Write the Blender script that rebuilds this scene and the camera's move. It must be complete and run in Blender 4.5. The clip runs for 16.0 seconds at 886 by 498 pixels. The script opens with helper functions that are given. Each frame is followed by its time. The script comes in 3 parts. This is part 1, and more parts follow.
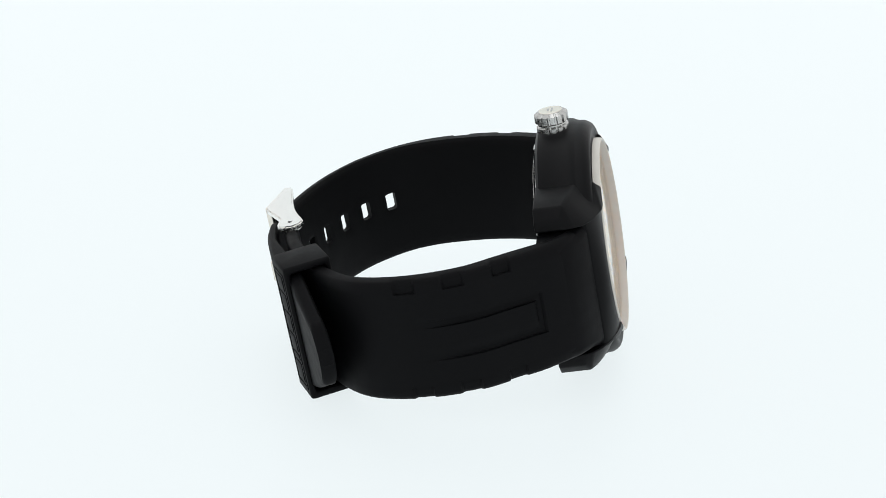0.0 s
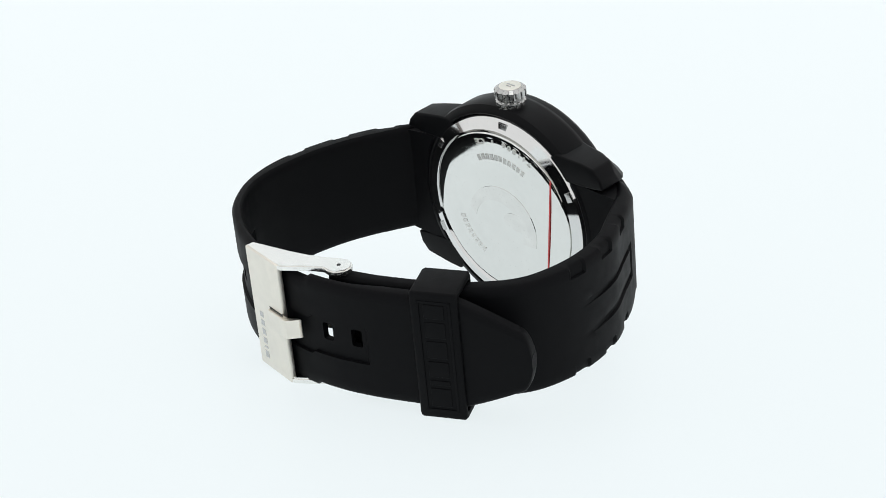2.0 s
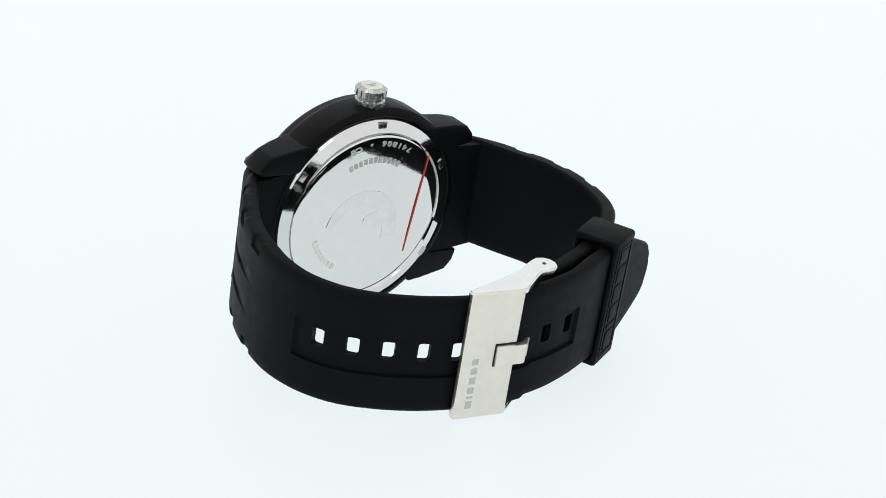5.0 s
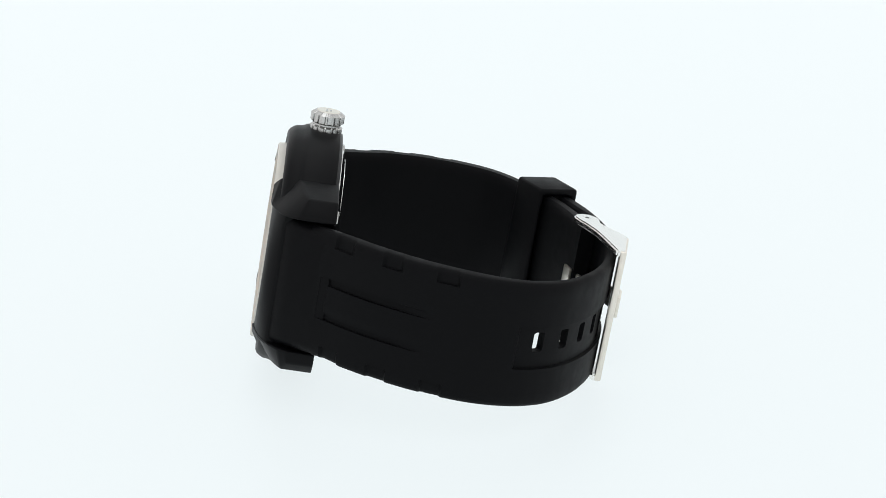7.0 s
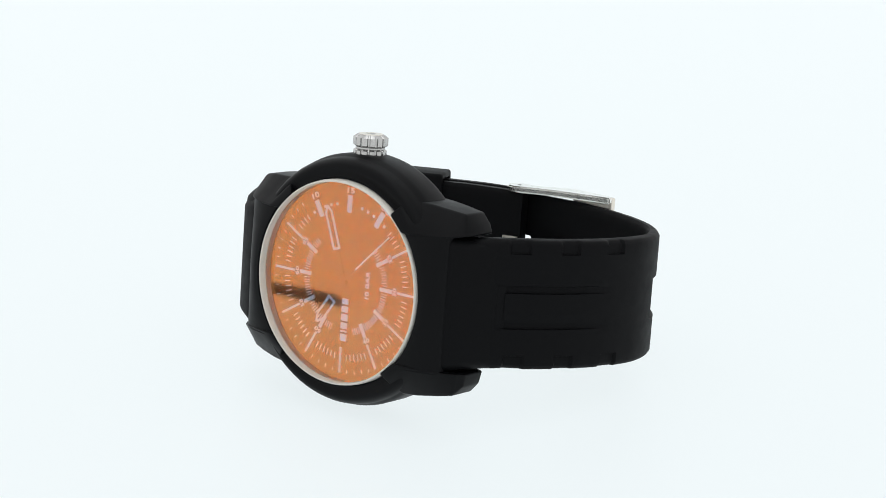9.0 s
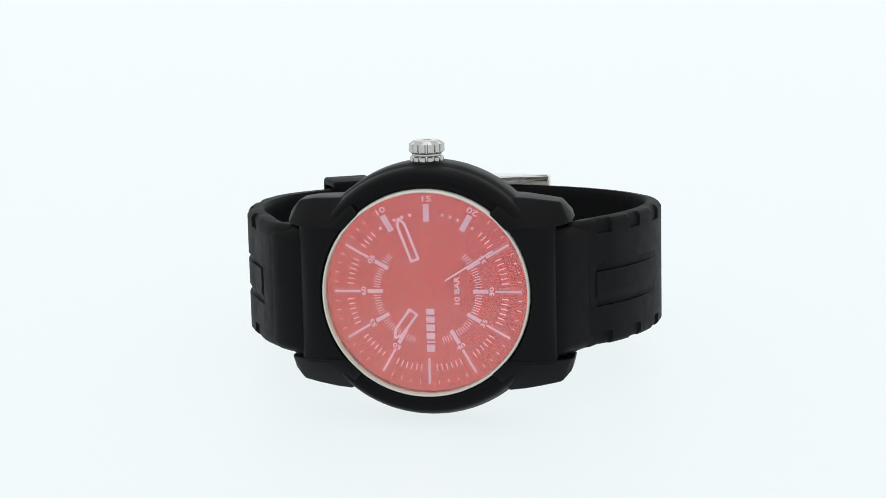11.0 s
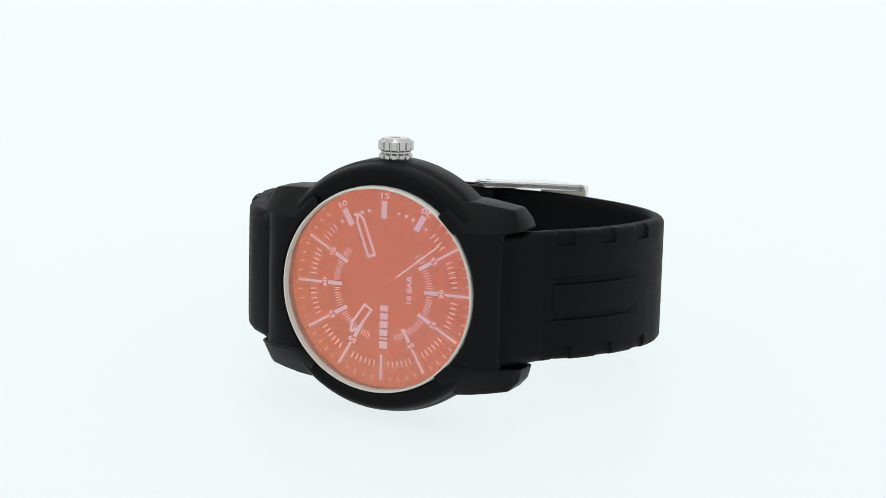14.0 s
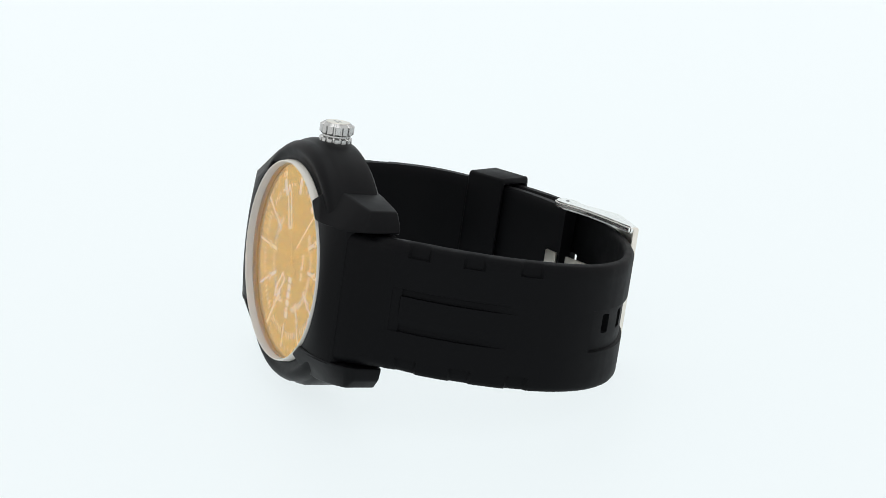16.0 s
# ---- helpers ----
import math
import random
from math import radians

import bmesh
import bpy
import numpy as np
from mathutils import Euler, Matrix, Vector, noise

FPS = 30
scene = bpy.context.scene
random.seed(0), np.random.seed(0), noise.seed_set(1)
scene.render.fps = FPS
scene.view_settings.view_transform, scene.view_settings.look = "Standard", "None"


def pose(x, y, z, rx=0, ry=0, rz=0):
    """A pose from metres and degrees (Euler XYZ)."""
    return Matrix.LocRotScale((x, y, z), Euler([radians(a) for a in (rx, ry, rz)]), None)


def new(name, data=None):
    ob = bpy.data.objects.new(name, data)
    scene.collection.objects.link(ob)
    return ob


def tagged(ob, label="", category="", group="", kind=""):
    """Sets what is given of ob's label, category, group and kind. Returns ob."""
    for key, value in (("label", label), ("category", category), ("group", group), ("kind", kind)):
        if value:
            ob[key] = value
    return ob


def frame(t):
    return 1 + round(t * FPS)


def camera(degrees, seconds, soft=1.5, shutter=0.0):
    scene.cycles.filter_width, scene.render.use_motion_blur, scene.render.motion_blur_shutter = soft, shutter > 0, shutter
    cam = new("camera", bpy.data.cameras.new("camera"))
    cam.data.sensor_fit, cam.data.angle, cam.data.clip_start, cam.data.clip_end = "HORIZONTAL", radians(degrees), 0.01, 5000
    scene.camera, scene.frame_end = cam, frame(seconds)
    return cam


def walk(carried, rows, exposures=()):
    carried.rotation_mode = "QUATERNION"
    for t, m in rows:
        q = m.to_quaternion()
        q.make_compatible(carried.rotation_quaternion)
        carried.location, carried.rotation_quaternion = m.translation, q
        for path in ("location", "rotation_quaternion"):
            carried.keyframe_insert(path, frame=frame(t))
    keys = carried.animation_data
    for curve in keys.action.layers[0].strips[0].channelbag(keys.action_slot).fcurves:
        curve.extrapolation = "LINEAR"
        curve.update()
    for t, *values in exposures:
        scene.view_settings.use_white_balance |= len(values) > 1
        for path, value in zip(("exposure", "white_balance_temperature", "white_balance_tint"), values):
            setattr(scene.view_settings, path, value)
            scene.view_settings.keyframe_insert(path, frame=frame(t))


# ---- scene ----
MM = 0.001
LIFT = 0.02436                      # height of the dial's centre over the table
LEAN, SPIN = 10.056, -2.92            # the watch leans back and is turned a little on its face axis
OFF = (0.00272, -0.02997)             # the dial's centre from the turntable's axis

cam = camera(24.49, 16.0, soft=0.8)
EYE = Matrix.Translation((0, -0.37023, 0.13262 + LIFT)) @ pose(0, 0, 0, 90 - 20.122, 0, -0.104)
walk(cam, [(0.0, EYE), (16.0, EYE)])

# the turn of the watch about the upright axis, degrees
TURN = [(0.0, 83.01), (0.5, 96.82), (1.0, 110.1), (1.5, 123.04), (2.0, 135.96), (2.5, 149.08), (3.0, 162.42), (3.5, 175.9), (4.0, 189.45), (4.5, 203.05), (5.0, 216.73), (5.5, 230.56), (6.0, 244.55), (6.5, 258.64), (7.0, 272.61), (7.5, 286.1), (8.0, 298.8), (8.5, 310.5), (9.0, 321.1), (9.5, 330.6), (10.0, 338.91), (10.5, 345.8), (11.0, 350.93), (11.5, 353.94), (12.0, 354.57), (12.5, 352.74), (13.0, 348.66), (13.5, 342.77), (14.0, 335.39), (14.5, 326.7), (15.0, 316.77), (15.5, 305.7), (16.0, 293.57)]


# ---- light: a white photo box; its table and added walls glow by emission ----
def glow(name, colour, strength):
    m = bpy.data.materials.new(name)
    m.use_nodes = True
    nt = m.node_tree
    nt.nodes.clear()
    out = nt.nodes.new("ShaderNodeOutputMaterial")
    em = nt.nodes.new("ShaderNodeEmission")
    em.inputs["Color"].default_value = (*colour, 1)
    em.inputs["Strength"].default_value = strength
    nt.links.new(em.outputs[0], out.inputs[0])
    return m


world = bpy.data.worlds.new("world")
scene.world = world
world.use_nodes = True
world.node_tree.nodes["Background"].inputs["Color"].default_value = (0.9, 0.97, 1, 1)
world.node_tree.nodes["Background"].inputs["Strength"].default_value = 0.3

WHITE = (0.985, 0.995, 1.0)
m_side = glow("added_glow_side", WHITE, 0.97)
m_top = glow("added_glow_top", WHITE, 1.9)
m_front = glow("added_glow_front", WHITE, 0.93)


# ---- materials ----
def principled(name, colour, rough, metal=0.0, spec=0.5, grain=0.0, grain_size=3000.0, vary=0.0, wear=400.0):
    """A surface with fine relief and slight variation of colour and gloss at two scales."""
    m = bpy.data.materials.new(name)
    m.use_nodes = True
    nt = m.node_tree
    b = nt.nodes["Principled BSDF"]
    b.inputs["Base Color"].default_value = (*colour, 1)
    b.inputs["Roughness"].default_value = rough
    b.inputs["Metallic"].default_value = metal
    b.inputs["Specular IOR Level"].default_value = spec
    co = nt.nodes.new("ShaderNodeTexCoord")
    if vary:
        n2 = nt.nodes.new("ShaderNodeTexNoise")
        n2.inputs["Scale"].default_value = wear
        n2.inputs["Detail"].default_value = 5
        nt.links.new(co.outputs["Object"], n2.inputs["Vector"])
        ramp = nt.nodes.new("ShaderNodeMapRange")
        ramp.inputs["To Min"].default_value = max(0.0, rough - vary)
        ramp.inputs["To Max"].default_value = min(1.0, rough + vary)
        nt.links.new(n2.outputs["Fac"], ramp.inputs["Value"])
        nt.links.new(ramp.outputs[0], b.inputs["Roughness"])
        mix = nt.nodes.new("ShaderNodeMix")
        mix.data_type = "RGBA"
        mix.inputs["A"].default_value = (*[c * (1 - vary) for c in colour], 1)
        mix.inputs["B"].default_value = (*[min(1, c * (1 + vary)) for c in colour], 1)
        nt.links.new(n2.outputs["Fac"], mix.inputs["Factor"])
        nt.links.new(mix.outputs["Result"], b.inputs["Base Color"])
    if grain:
        n1 = nt.nodes.new("ShaderNodeTexNoise")
        n1.inputs["Scale"].default_value = grain_size
        n1.inputs["Detail"].default_value = 3
        nt.links.new(co.outputs["Object"], n1.inputs["Vector"])
        bump = nt.nodes.new("ShaderNodeBump")
        bump.inputs["Strength"].default_value = grain
        bump.inputs["Distance"].default_value = 0.00005
        nt.links.new(n1.outputs["Fac"], bump.inputs["Height"])
        nt.links.new(bump.outputs[0], b.inputs["Normal"])
    return m


m_rubber = principled("black_silicone", (0.0026, 0.0028, 0.0034), 0.55, spec=0.075, grain=0.25, vary=0.12)
m_case = principled("black_case_coating", (0.0022, 0.0024, 0.003), 0.42, spec=0.095, grain=0.15, vary=0.1)
m_steel = principled("polished_steel", (0.5, 0.5, 0.49), 0.24, 1.0, grain=0.1, vary=0.06)
m_satin = principled("satin_steel", (0.77, 0.735, 0.665), 0.34, 1.0, grain=0.3, grain_size=5000, vary=0.1)
m_bright = principled("bright_polished_steel", (0.86, 0.855, 0.83), 0.22, 1.0, grain=0.1, vary=0.05)
m_mirror = principled("mirror_steel", (0.70, 0.70, 0.69), 0.06, 1.0, vary=0.04)
m_mark = principled("white_enamel", (0.90, 0.90, 0.92), 0.45, spec=0.3, vary=0.03)
m_dial = principled("black_dial", (0.010, 0.009, 0.010), 0.6, spec=0.1, grain=0.2, vary=0.2)
m_black = principled("black_lacquer", (0.006, 0.006, 0.007), 0.35, spec=0.3, vary=0.1)
m_lid = principled("mirror_steel_lid", (0.76, 0.765, 0.745), 0.05, 1.0, grain=0.06, grain_size=500, vary=0.03)
m_etch = principled("pale_etching", (0.74, 0.735, 0.71), 0.42, 1.0, grain=0.3, grain_size=1500, vary=0.1)
m_emblem = principled("faint_etching", (0.74, 0.74, 0.72), 0.09, 1.0, grain=0.3, grain_size=1200, vary=0.1)
m_strip = principled("dark_grey_card", (0.11, 0.09, 0.08), 0.6, spec=0.2, grain=0.2, vary=0.1)
m_red = principled("red_ink", (0.62, 0.05, 0.05), 0.5, vary=0.08)
m_rim = principled("champagne_rim", (0.60, 0.58, 0.53), 0.4, 0.0, vary=0.05)
m_base = principled("dark_marker_base", (0.09, 0.085, 0.085), 0.5, spec=0.3, vary=0.1)


def crystal_material(name, tint=(1, 1, 1), film=0.0, gloss=0.0):
    """Crystal, tinted or with a thin interference layer; gloss is its polished outer face."""
    m = bpy.data.materials.new(name)
    m.use_nodes = True
    b = m.node_tree.nodes["Principled BSDF"]
    b.inputs["Base Color"].default_value = (*tint, 1)
    b.inputs["Roughness"].default_value = 0.04 if film else 0.0
    b.inputs["IOR"].default_value = 1.05
    b.inputs["Transmission Weight"].default_value = 1.0
    b.inputs["Thin Film Thickness"].default_value = film
    b.inputs["Thin Film IOR"].default_value = 2.3
    b.inputs["Coat Weight"].default_value = gloss
    b.inputs["Coat IOR"].default_value = 1.38
    b.inputs["Coat Roughness"].default_value = 0.06
    return m


TINT = (1.0, 0.87, 0.72)
m_glass = crystal_material("polished_tinted_crystal", TINT, gloss=1.0)
m_layer = crystal_material("interference_coating", film=107.0)


# ---- mesh helpers ----
def part(name, bm, material, parent=None, label="", angle=32):
    """Links a bmesh as one mesh object under a thing or a part."""
    bmesh.ops.recalc_face_normals(bm, faces=bm.faces)
    for f in bm.faces:
        f.smooth = True
    for e in bm.edges:
        if len(e.link_faces) == 2 and e.calc_face_angle(0) > radians(angle):
            e.smooth = False
    me = bpy.data.meshes.new(name)
    bm.to_mesh(me)
    bm.free()
    me.materials.append(material)
    ob = new(name, me)
    if parent is not None:
        ob.parent = parent
    if label:
        ob["label"] = label
    return ob


def v3(x, y, z):
    return Vector((x * MM, y * MM, z * MM))


def lathe(profile, n=128, closed=True, bump_fn=None):
    """Turns (r, y) points round the Y axis; millimetres."""
    bm = bmesh.new()
    rings = []
    for k in range(n):
        a = 2 * math.pi * k / n
        rings.append([bm.verts.new(v3(-(r + (bump_fn(i, k) if bump_fn else 0)) * math.cos(a), y, (r + (bump_fn(i, k) if bump_fn else 0)) * math.sin(a))) for i, (r, y) in enumerate(profile)])
    m = len(profile)
    for k in range(n):
        a, b = rings[k], rings[(k + 1) % n]
        for i in range(m if closed else m - 1):
            j = (i + 1) % m
            bm.faces.new((a[i], a[j], b[j], b[i]))
    if not closed:
        bm.faces.new([r[0] for r in rings])
        bm.faces.new([r[-1] for r in reversed(rings)])
    return bm


def prism(poly, y0, y1, bevel=0.0, segs=2):
    """Extrudes an (x, z) outline from y0 to y1; millimetres."""
    bm = bmesh.new()
    a = [bm.verts.new(v3(x, y0, z)) for x, z in poly]
    b = [bm.verts.new(v3(x, y1, z)) for x, z in poly]
    n = len(poly)
    bm.faces.new(a)
    bm.faces.new(b[::-1])
    for i in range(n):
        bm.faces.new((a[i], b[i], b[(i + 1) % n], a[(i + 1) % n]))
    if bevel:
        bmesh.ops.bevel(bm, geom=list(bm.edges), offset=bevel * MM, segments=segs, affect="EDGES", profile=0.6)
    return bm


def box(cx, cy, cz, sx, sy, sz, bevel=0.0, segs=2):
    return prism([(cx - sx / 2, cz - sz / 2), (cx + sx / 2, cz - sz / 2), (cx + sx / 2, cz + sz / 2), (cx - sx / 2, cz + sz / 2)], cy - sy / 2, cy + sy / 2, bevel, segs)


def join(bms):
    """Joins bmeshes into one."""
    out = bmesh.new()
    for b in bms:
        me = bpy.data.meshes.new("tmp")
        b.to_mesh(me)
        b.free()
        out.from_mesh(me)
        bpy.data.meshes.remove(me)
    return out


def turned(bm, deg):
    """Turns a bmesh about the face axis, clock-wise as seen from the front."""
    bmesh.ops.rotate(bm, verts=bm.verts, cent=(0, 0, 0), matrix=Matrix.Rotation(radians(deg), 3, "Y"))
    return bm


def spline(points, step):
    """A smooth line through points, resampled at about the given step."""
    p = [Vector(q) for q in points]
    p = [2 * p[0] - p[1]] + p + [2 * p[-1] - p[-2]]
    fine = []
    for i in range(1, len(p) - 2):
        for k in range(24):
            t = k / 24
            fine.append(0.5 * (2 * p[i] + (p[i + 1] - p[i - 1]) * t + (2 * p[i - 1] - 5 * p[i] + 4 * p[i + 1] - p[i + 2]) * t * t + (3 * p[i] - p[i - 1] - 3 * p[i + 1] + p[i + 2]) * t ** 3))
    fine.append(p[-2])
    acc = [0.0]
    for a, b in zip(fine, fine[1:]):
        acc.append(acc[-1] + (b - a).length)
    return fine, acc


def along(fine, acc, s):
    """Point and unit direction at arc length s."""
    s = min(max(s, 0), acc[-1] - 1e-6)
    lo, hi = 0, len(acc) - 1
    while hi - lo > 1:
        mid = (lo + hi) // 2
        if acc[mid] <= s:
            lo = mid
        else:
            hi = mid
    f = (s - acc[lo]) / max(acc[hi] - acc[lo], 1e-9)
    a = fine[max(lo - 3, 0)]
    b = fine[min(hi + 3, len(fine) - 1)]
    return fine[lo].lerp(fine[hi], f), (b - a).normalized()


# ---- the photo box ----
def sheet(name, verts, faces, mat, label):
    me = bpy.data.meshes.new(name)
    me.from_pydata(verts, [], faces)
    me.materials.append(mat)
    return tagged(new(name, me), label, "photo box", kind="structure")


def photo_box():
    def panel(name, x0, x1, y0, y1, z0, z1, mat, label):
        vs = [(x, y, z) for x in (x0, x1) for y in (y0, y1) for z in (z0, z1)]
        sheet(name, vs, [(0, 1, 3, 2), (4, 6, 7, 5), (0, 4, 5, 1), (2, 3, 7, 6), (0, 2, 6, 4), (1, 5, 7, 3)], mat, label)

    # table that sweeps up into the back wall
    prof = [(-0.9, 0.0), (0.55, 0.0)] + [(0.55 + 0.3 * math.sin(a), 0.3 - 0.3 * math.cos(a)) for a in [radians(7.5 * k) for k in range(1, 13)]] + [(0.85, 1.1)]
    vs, fs = [], []
    for y, z in prof:
        vs += [(-0.9, y, z), (0.9, y, z)]
    for i in range(len(prof) - 1):
        fs.append((2 * i, 2 * i + 1, 2 * i + 3, 2 * i + 2))
    n = len(vs)
    vs += [(x, y + (0.01 if z > 0.3 else 0), z - 0.01) for x, y, z in vs]
    fs += [tuple(n + q for q in f[::-1]) for f in fs]
    t = sheet("table", vs, fs, m_table, "white acrylic table sweeping up behind, glow added by emission")
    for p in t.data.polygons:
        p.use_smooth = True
    # walls and ceiling are added to light the watch and mirror in its crystal
    panel("wall_left", -0.222, -0.212, -0.9, 0.9, 0.0, 1.1, m_side, "glowing white side wall added as a light source")
    panel("wall_right", 0.212, 0.222, -0.9, 0.9, 0.0, 1.1, m_side, "glowing white side wall added as a light source")
    panel("wall_front", -0.9, 0.9, -0.92, -0.90, 0.0, 1.1, m_front, "glowing white front wall added as a light source")
    panel("ceiling", -0.92, 0.92, -0.92, 0.92, 1.1, 1.12, m_top, "glowing white ceiling added as a light source")


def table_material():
    m = principled("white_acrylic_added_glow", (0.10, 0.105, 0.11), 0.5, spec=0.1, vary=0.02, wear=6)
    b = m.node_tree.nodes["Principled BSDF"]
    # emission gives the table its white, in place of light falling on it
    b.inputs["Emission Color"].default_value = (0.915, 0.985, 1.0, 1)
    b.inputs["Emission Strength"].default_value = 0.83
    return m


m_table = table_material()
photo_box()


# ---- the watch ----
watch = tagged(new("wristwatch"), "black silicone wristwatch with coated red crystal, lying on its side", "watch")

# case: ring with bezel; the middle of the dial is the origin, the face looks to -y, the crown points up
case = part("case", lathe([(18.75, -1.2), (18.85, -2.2), (19.1, -1.9), (19.6, -1.85), (20.1, -2.0), (20.6, -2.2), (21.1, -2.2), (21.65, -1.9), (22.1, -1.3), (22.4, -0.7), (22.5, 0.3), (22.65, 0.75), (22.9, 1.2), (23.1, 2.0), (23.1, 6.4), (22.8, 7.4), (22.0, 8.0), (21.2, 8.1), (20.9, 7.9), (20.9, 6.0), (18.75, 6.0)], 160), m_case, watch)


def lug(mx, mz, tip):
    """Claw at a corner of the case: starts at the crystal's rim, crosses the bezel as a proud bar and ends in a cut tip."""
    # stations along the claw: edge towards the strap (x, z, y), edge towards the crown side (x, z, y)
    st = [((14.55, 11.5, -3.75), (11.7, 14.4, -3.7)),
          ((16.6, 11.5, -3.7), (13.0, 16.0, -2.5)),
          ((19.2, 11.6, -3.05), (14.3, 16.9, 0.6)),
          ((21.9, 11.7, -2.0), (17.2, 16.7, 1.2)),
          ((24.0, 11.9, -0.6), (20.6, tip + 1.0, 1.9)),
          ((25.4, 12.1, 1.2), (23.6, tip + 0.5, 2.8)),
          ((25.9, 12.2, 3.0), (25.3, tip - 1.4, 3.6))]
    if mz < 0:
        st = [((x, z + 0.4, y), (u, w + (1.2 if 14 < u < 20 else 0.0), v - (0.5 if u > 14 else 0.0))) for (x, z, y), (u, w, v) in st]
    bm = bmesh.new()
    low = [bm.verts.new(v3(mx * x, y, mz * z)) for (x, z, y), _ in st]
    high = [bm.verts.new(v3(mx * x, y, mz * z)) for _, (x, z, y) in st]
    low_b = [bm.verts.new(v3(mx * x, 8.1, mz * z)) for (x, z, y), _ in st]
    high_b = [bm.verts.new(v3(mx * x, 8.1, mz * z)) for _, (x, z, y) in st]
    for i in range(len(st) - 1):
        j = i + 1
        bm.faces.new((low[i], low[j], high[j], high[i]))
        bm.faces.new((low_b[i], high_b[i], high_b[j], low_b[j]))
        bm.faces.new((low[i], low_b[i], low_b[j], low[j]))
        bm.faces.new((high[i], high[j], high_b[j], high_b[i]))
    for i in (0, -1):
        bm.faces.new((low[i], high[i], high_b[i], low_b[i]))
    bmesh.ops.recalc_face_normals(bm, faces=bm.faces)
    sharp = [e for e in bm.edges if e.calc_face_angle(0) > radians(24)]
    bmesh.ops.bevel(bm, geom=sharp, offset=0.38 * MM, segments=3, affect="EDGES", profile=0.55)
    return part("lug", bm, m_case, case, angle=50)


for mx in (1, -1):
    lug(mx, 1, 15.2 if mx > 0 else 15.6)
    lug(mx, -1, 16.4)

for mx in (1, -1):
    bm = bmesh.new()
    knots = [(22.0, -0.9, 0), (23.1, -0.55, 0), (24.6, 0.7, 0), (26.2, 2.9, 0), (27.9, 5.6, 0), (29.5, 8.3, 0)]
    if mx < 0:
        knots = [(22.0, -1.0, 0), (23.2, -0.8, 0), (25.0, -0.05, 0), (27.2, 1.3, 0), (29.3, 3.4, 0), (31.7, 7.9, 0)]
    curve, acc = spline(knots, 1)
    pl = [(p.x, p.y) for p in curve[::8]] + [(17.5, 7.9), (17.5, -0.2)]
    # the edges beside the claws are rounded off
    rows = []
    for q, drop in ((-12.6, 1.3), (-12.2, 0.75), (-11.6, 0.3), (-10.8, 0.0), (10.1, 0.0), (10.9, 0.3), (11.5, 0.75), (11.9, 1.3)):
        rows.append([bm.verts.new(v3(mx * (x - 0.75 * drop if x > 18 else x), y + 0.65 * drop if x > 18 and y < 7 else y, q * (1 - 0.075 * min(1, max(0, (x - 23) / 3))))) for x, y in pl])
    bm.faces.new(rows[0])
    bm.faces.new(rows[-1][::-1])
    for a, b in zip(rows, rows[1:]):
        for i in range(len(pl)):
            j = (i + 1) % len(pl)
            bm.faces.new((a[i], b[i], b[j], a[j]))
    part("end_piece", bm, m_rubber, case, "black silicone end piece", 60)


def flank(mx):
    """Sloping shoulder of the case between its claws, from the crystal's rim down to the strap."""
    bm = bmesh.new()
    rows = []
    for k in range(17):
        z = -12.7 + 24.5 * k / 16
        xi = math.sqrt(18.95 ** 2 - z ** 2)
        f = (23.0 - xi) / 4.05
        pl = [(xi, 1.0), (xi, -3.15), (xi + 0.2, -3.35), (xi + 0.9 * f, -3.3), (xi + 1.8 * f, -3.0), (xi + 2.6 * f, -2.55), (xi + 3.3 * f, -1.95), (xi + 3.8 * f, -1.35), (23.0, -0.9), (23.05, -0.3), (22.9, 3.5), (20.5, 3.5)]
        rows.append([bm.verts.new(v3(mx * x, y, z)) for x, y in pl])
    n = len(rows[0])
    for p, q in zip(rows, rows[1:]):
        for i in range(n):
            j = (i + 1) % n
            bm.faces.new((p[i], p[j], q[j], q[i]))
    bm.faces.new(rows[0])
    bm.faces.new(rows[-1][::-1])
    part("flank", bm, m_case, case, angle=40)


flank(1)
flank(-1)
part("crystal_rim", lathe([(18.2, -0.4), (18.2, -3.4), (18.32, -3.6), (18.45, -3.6), (18.6, -3.4), (18.72, -2.6), (18.72, -0.4)], 160), m_rim, case, "champagne metal rim round the crystal")


bm = lathe([(18.15, -1.9), (18.15, -2.15), (18.05, -2.25), (0.001, -2.25)], 128, closed=False)
bmesh.ops.delete(bm, geom=[f for f in bm.faces if len(f.verts) > 4 and f.calc_center_median().y > -2.0 * MM], context="FACES")
crystal = part("crystal", bm, m_glass, watch, "flat crystal with red and orange mirror coating")
crystal.visible_shadow = False


def coating(y):
    """One mirror coating under the crystal, facing outwards."""
    me = bpy.data.meshes.new("coating")
    ring = [v3(18.15 * math.cos(2 * math.pi * k / 96), y, 18.15 * math.sin(2 * math.pi * k / 96)) for k in range(96)]
    me.from_pydata(ring, [], [tuple(range(96))])
    if me.polygons[0].normal.y > 0:
        me.flip_normals()
    me.materials.append(m_layer)
    ob = new("coating", me)
    ob.parent = crystal
    ob.visible_shadow = False


for y in (-2.05, -1.9, -1.75):
    coating(y)

# dial
dial = part("dial", lathe([(0.001, 0.0), (18.3, 0.0), (18.3, 0.6), (0.001, 0.6)], 128), m_dial, watch, "plain black dial with white printed markers")


def marker(name, r0, r1, w, deg, y=-0.12):
    """A raised white bar along a radius; deg from the twelve towards the three."""
    bm = box(-(r0 + r1) / 2, y, 0, r1 - r0, 0.2, w)
    return turned(bm, deg)


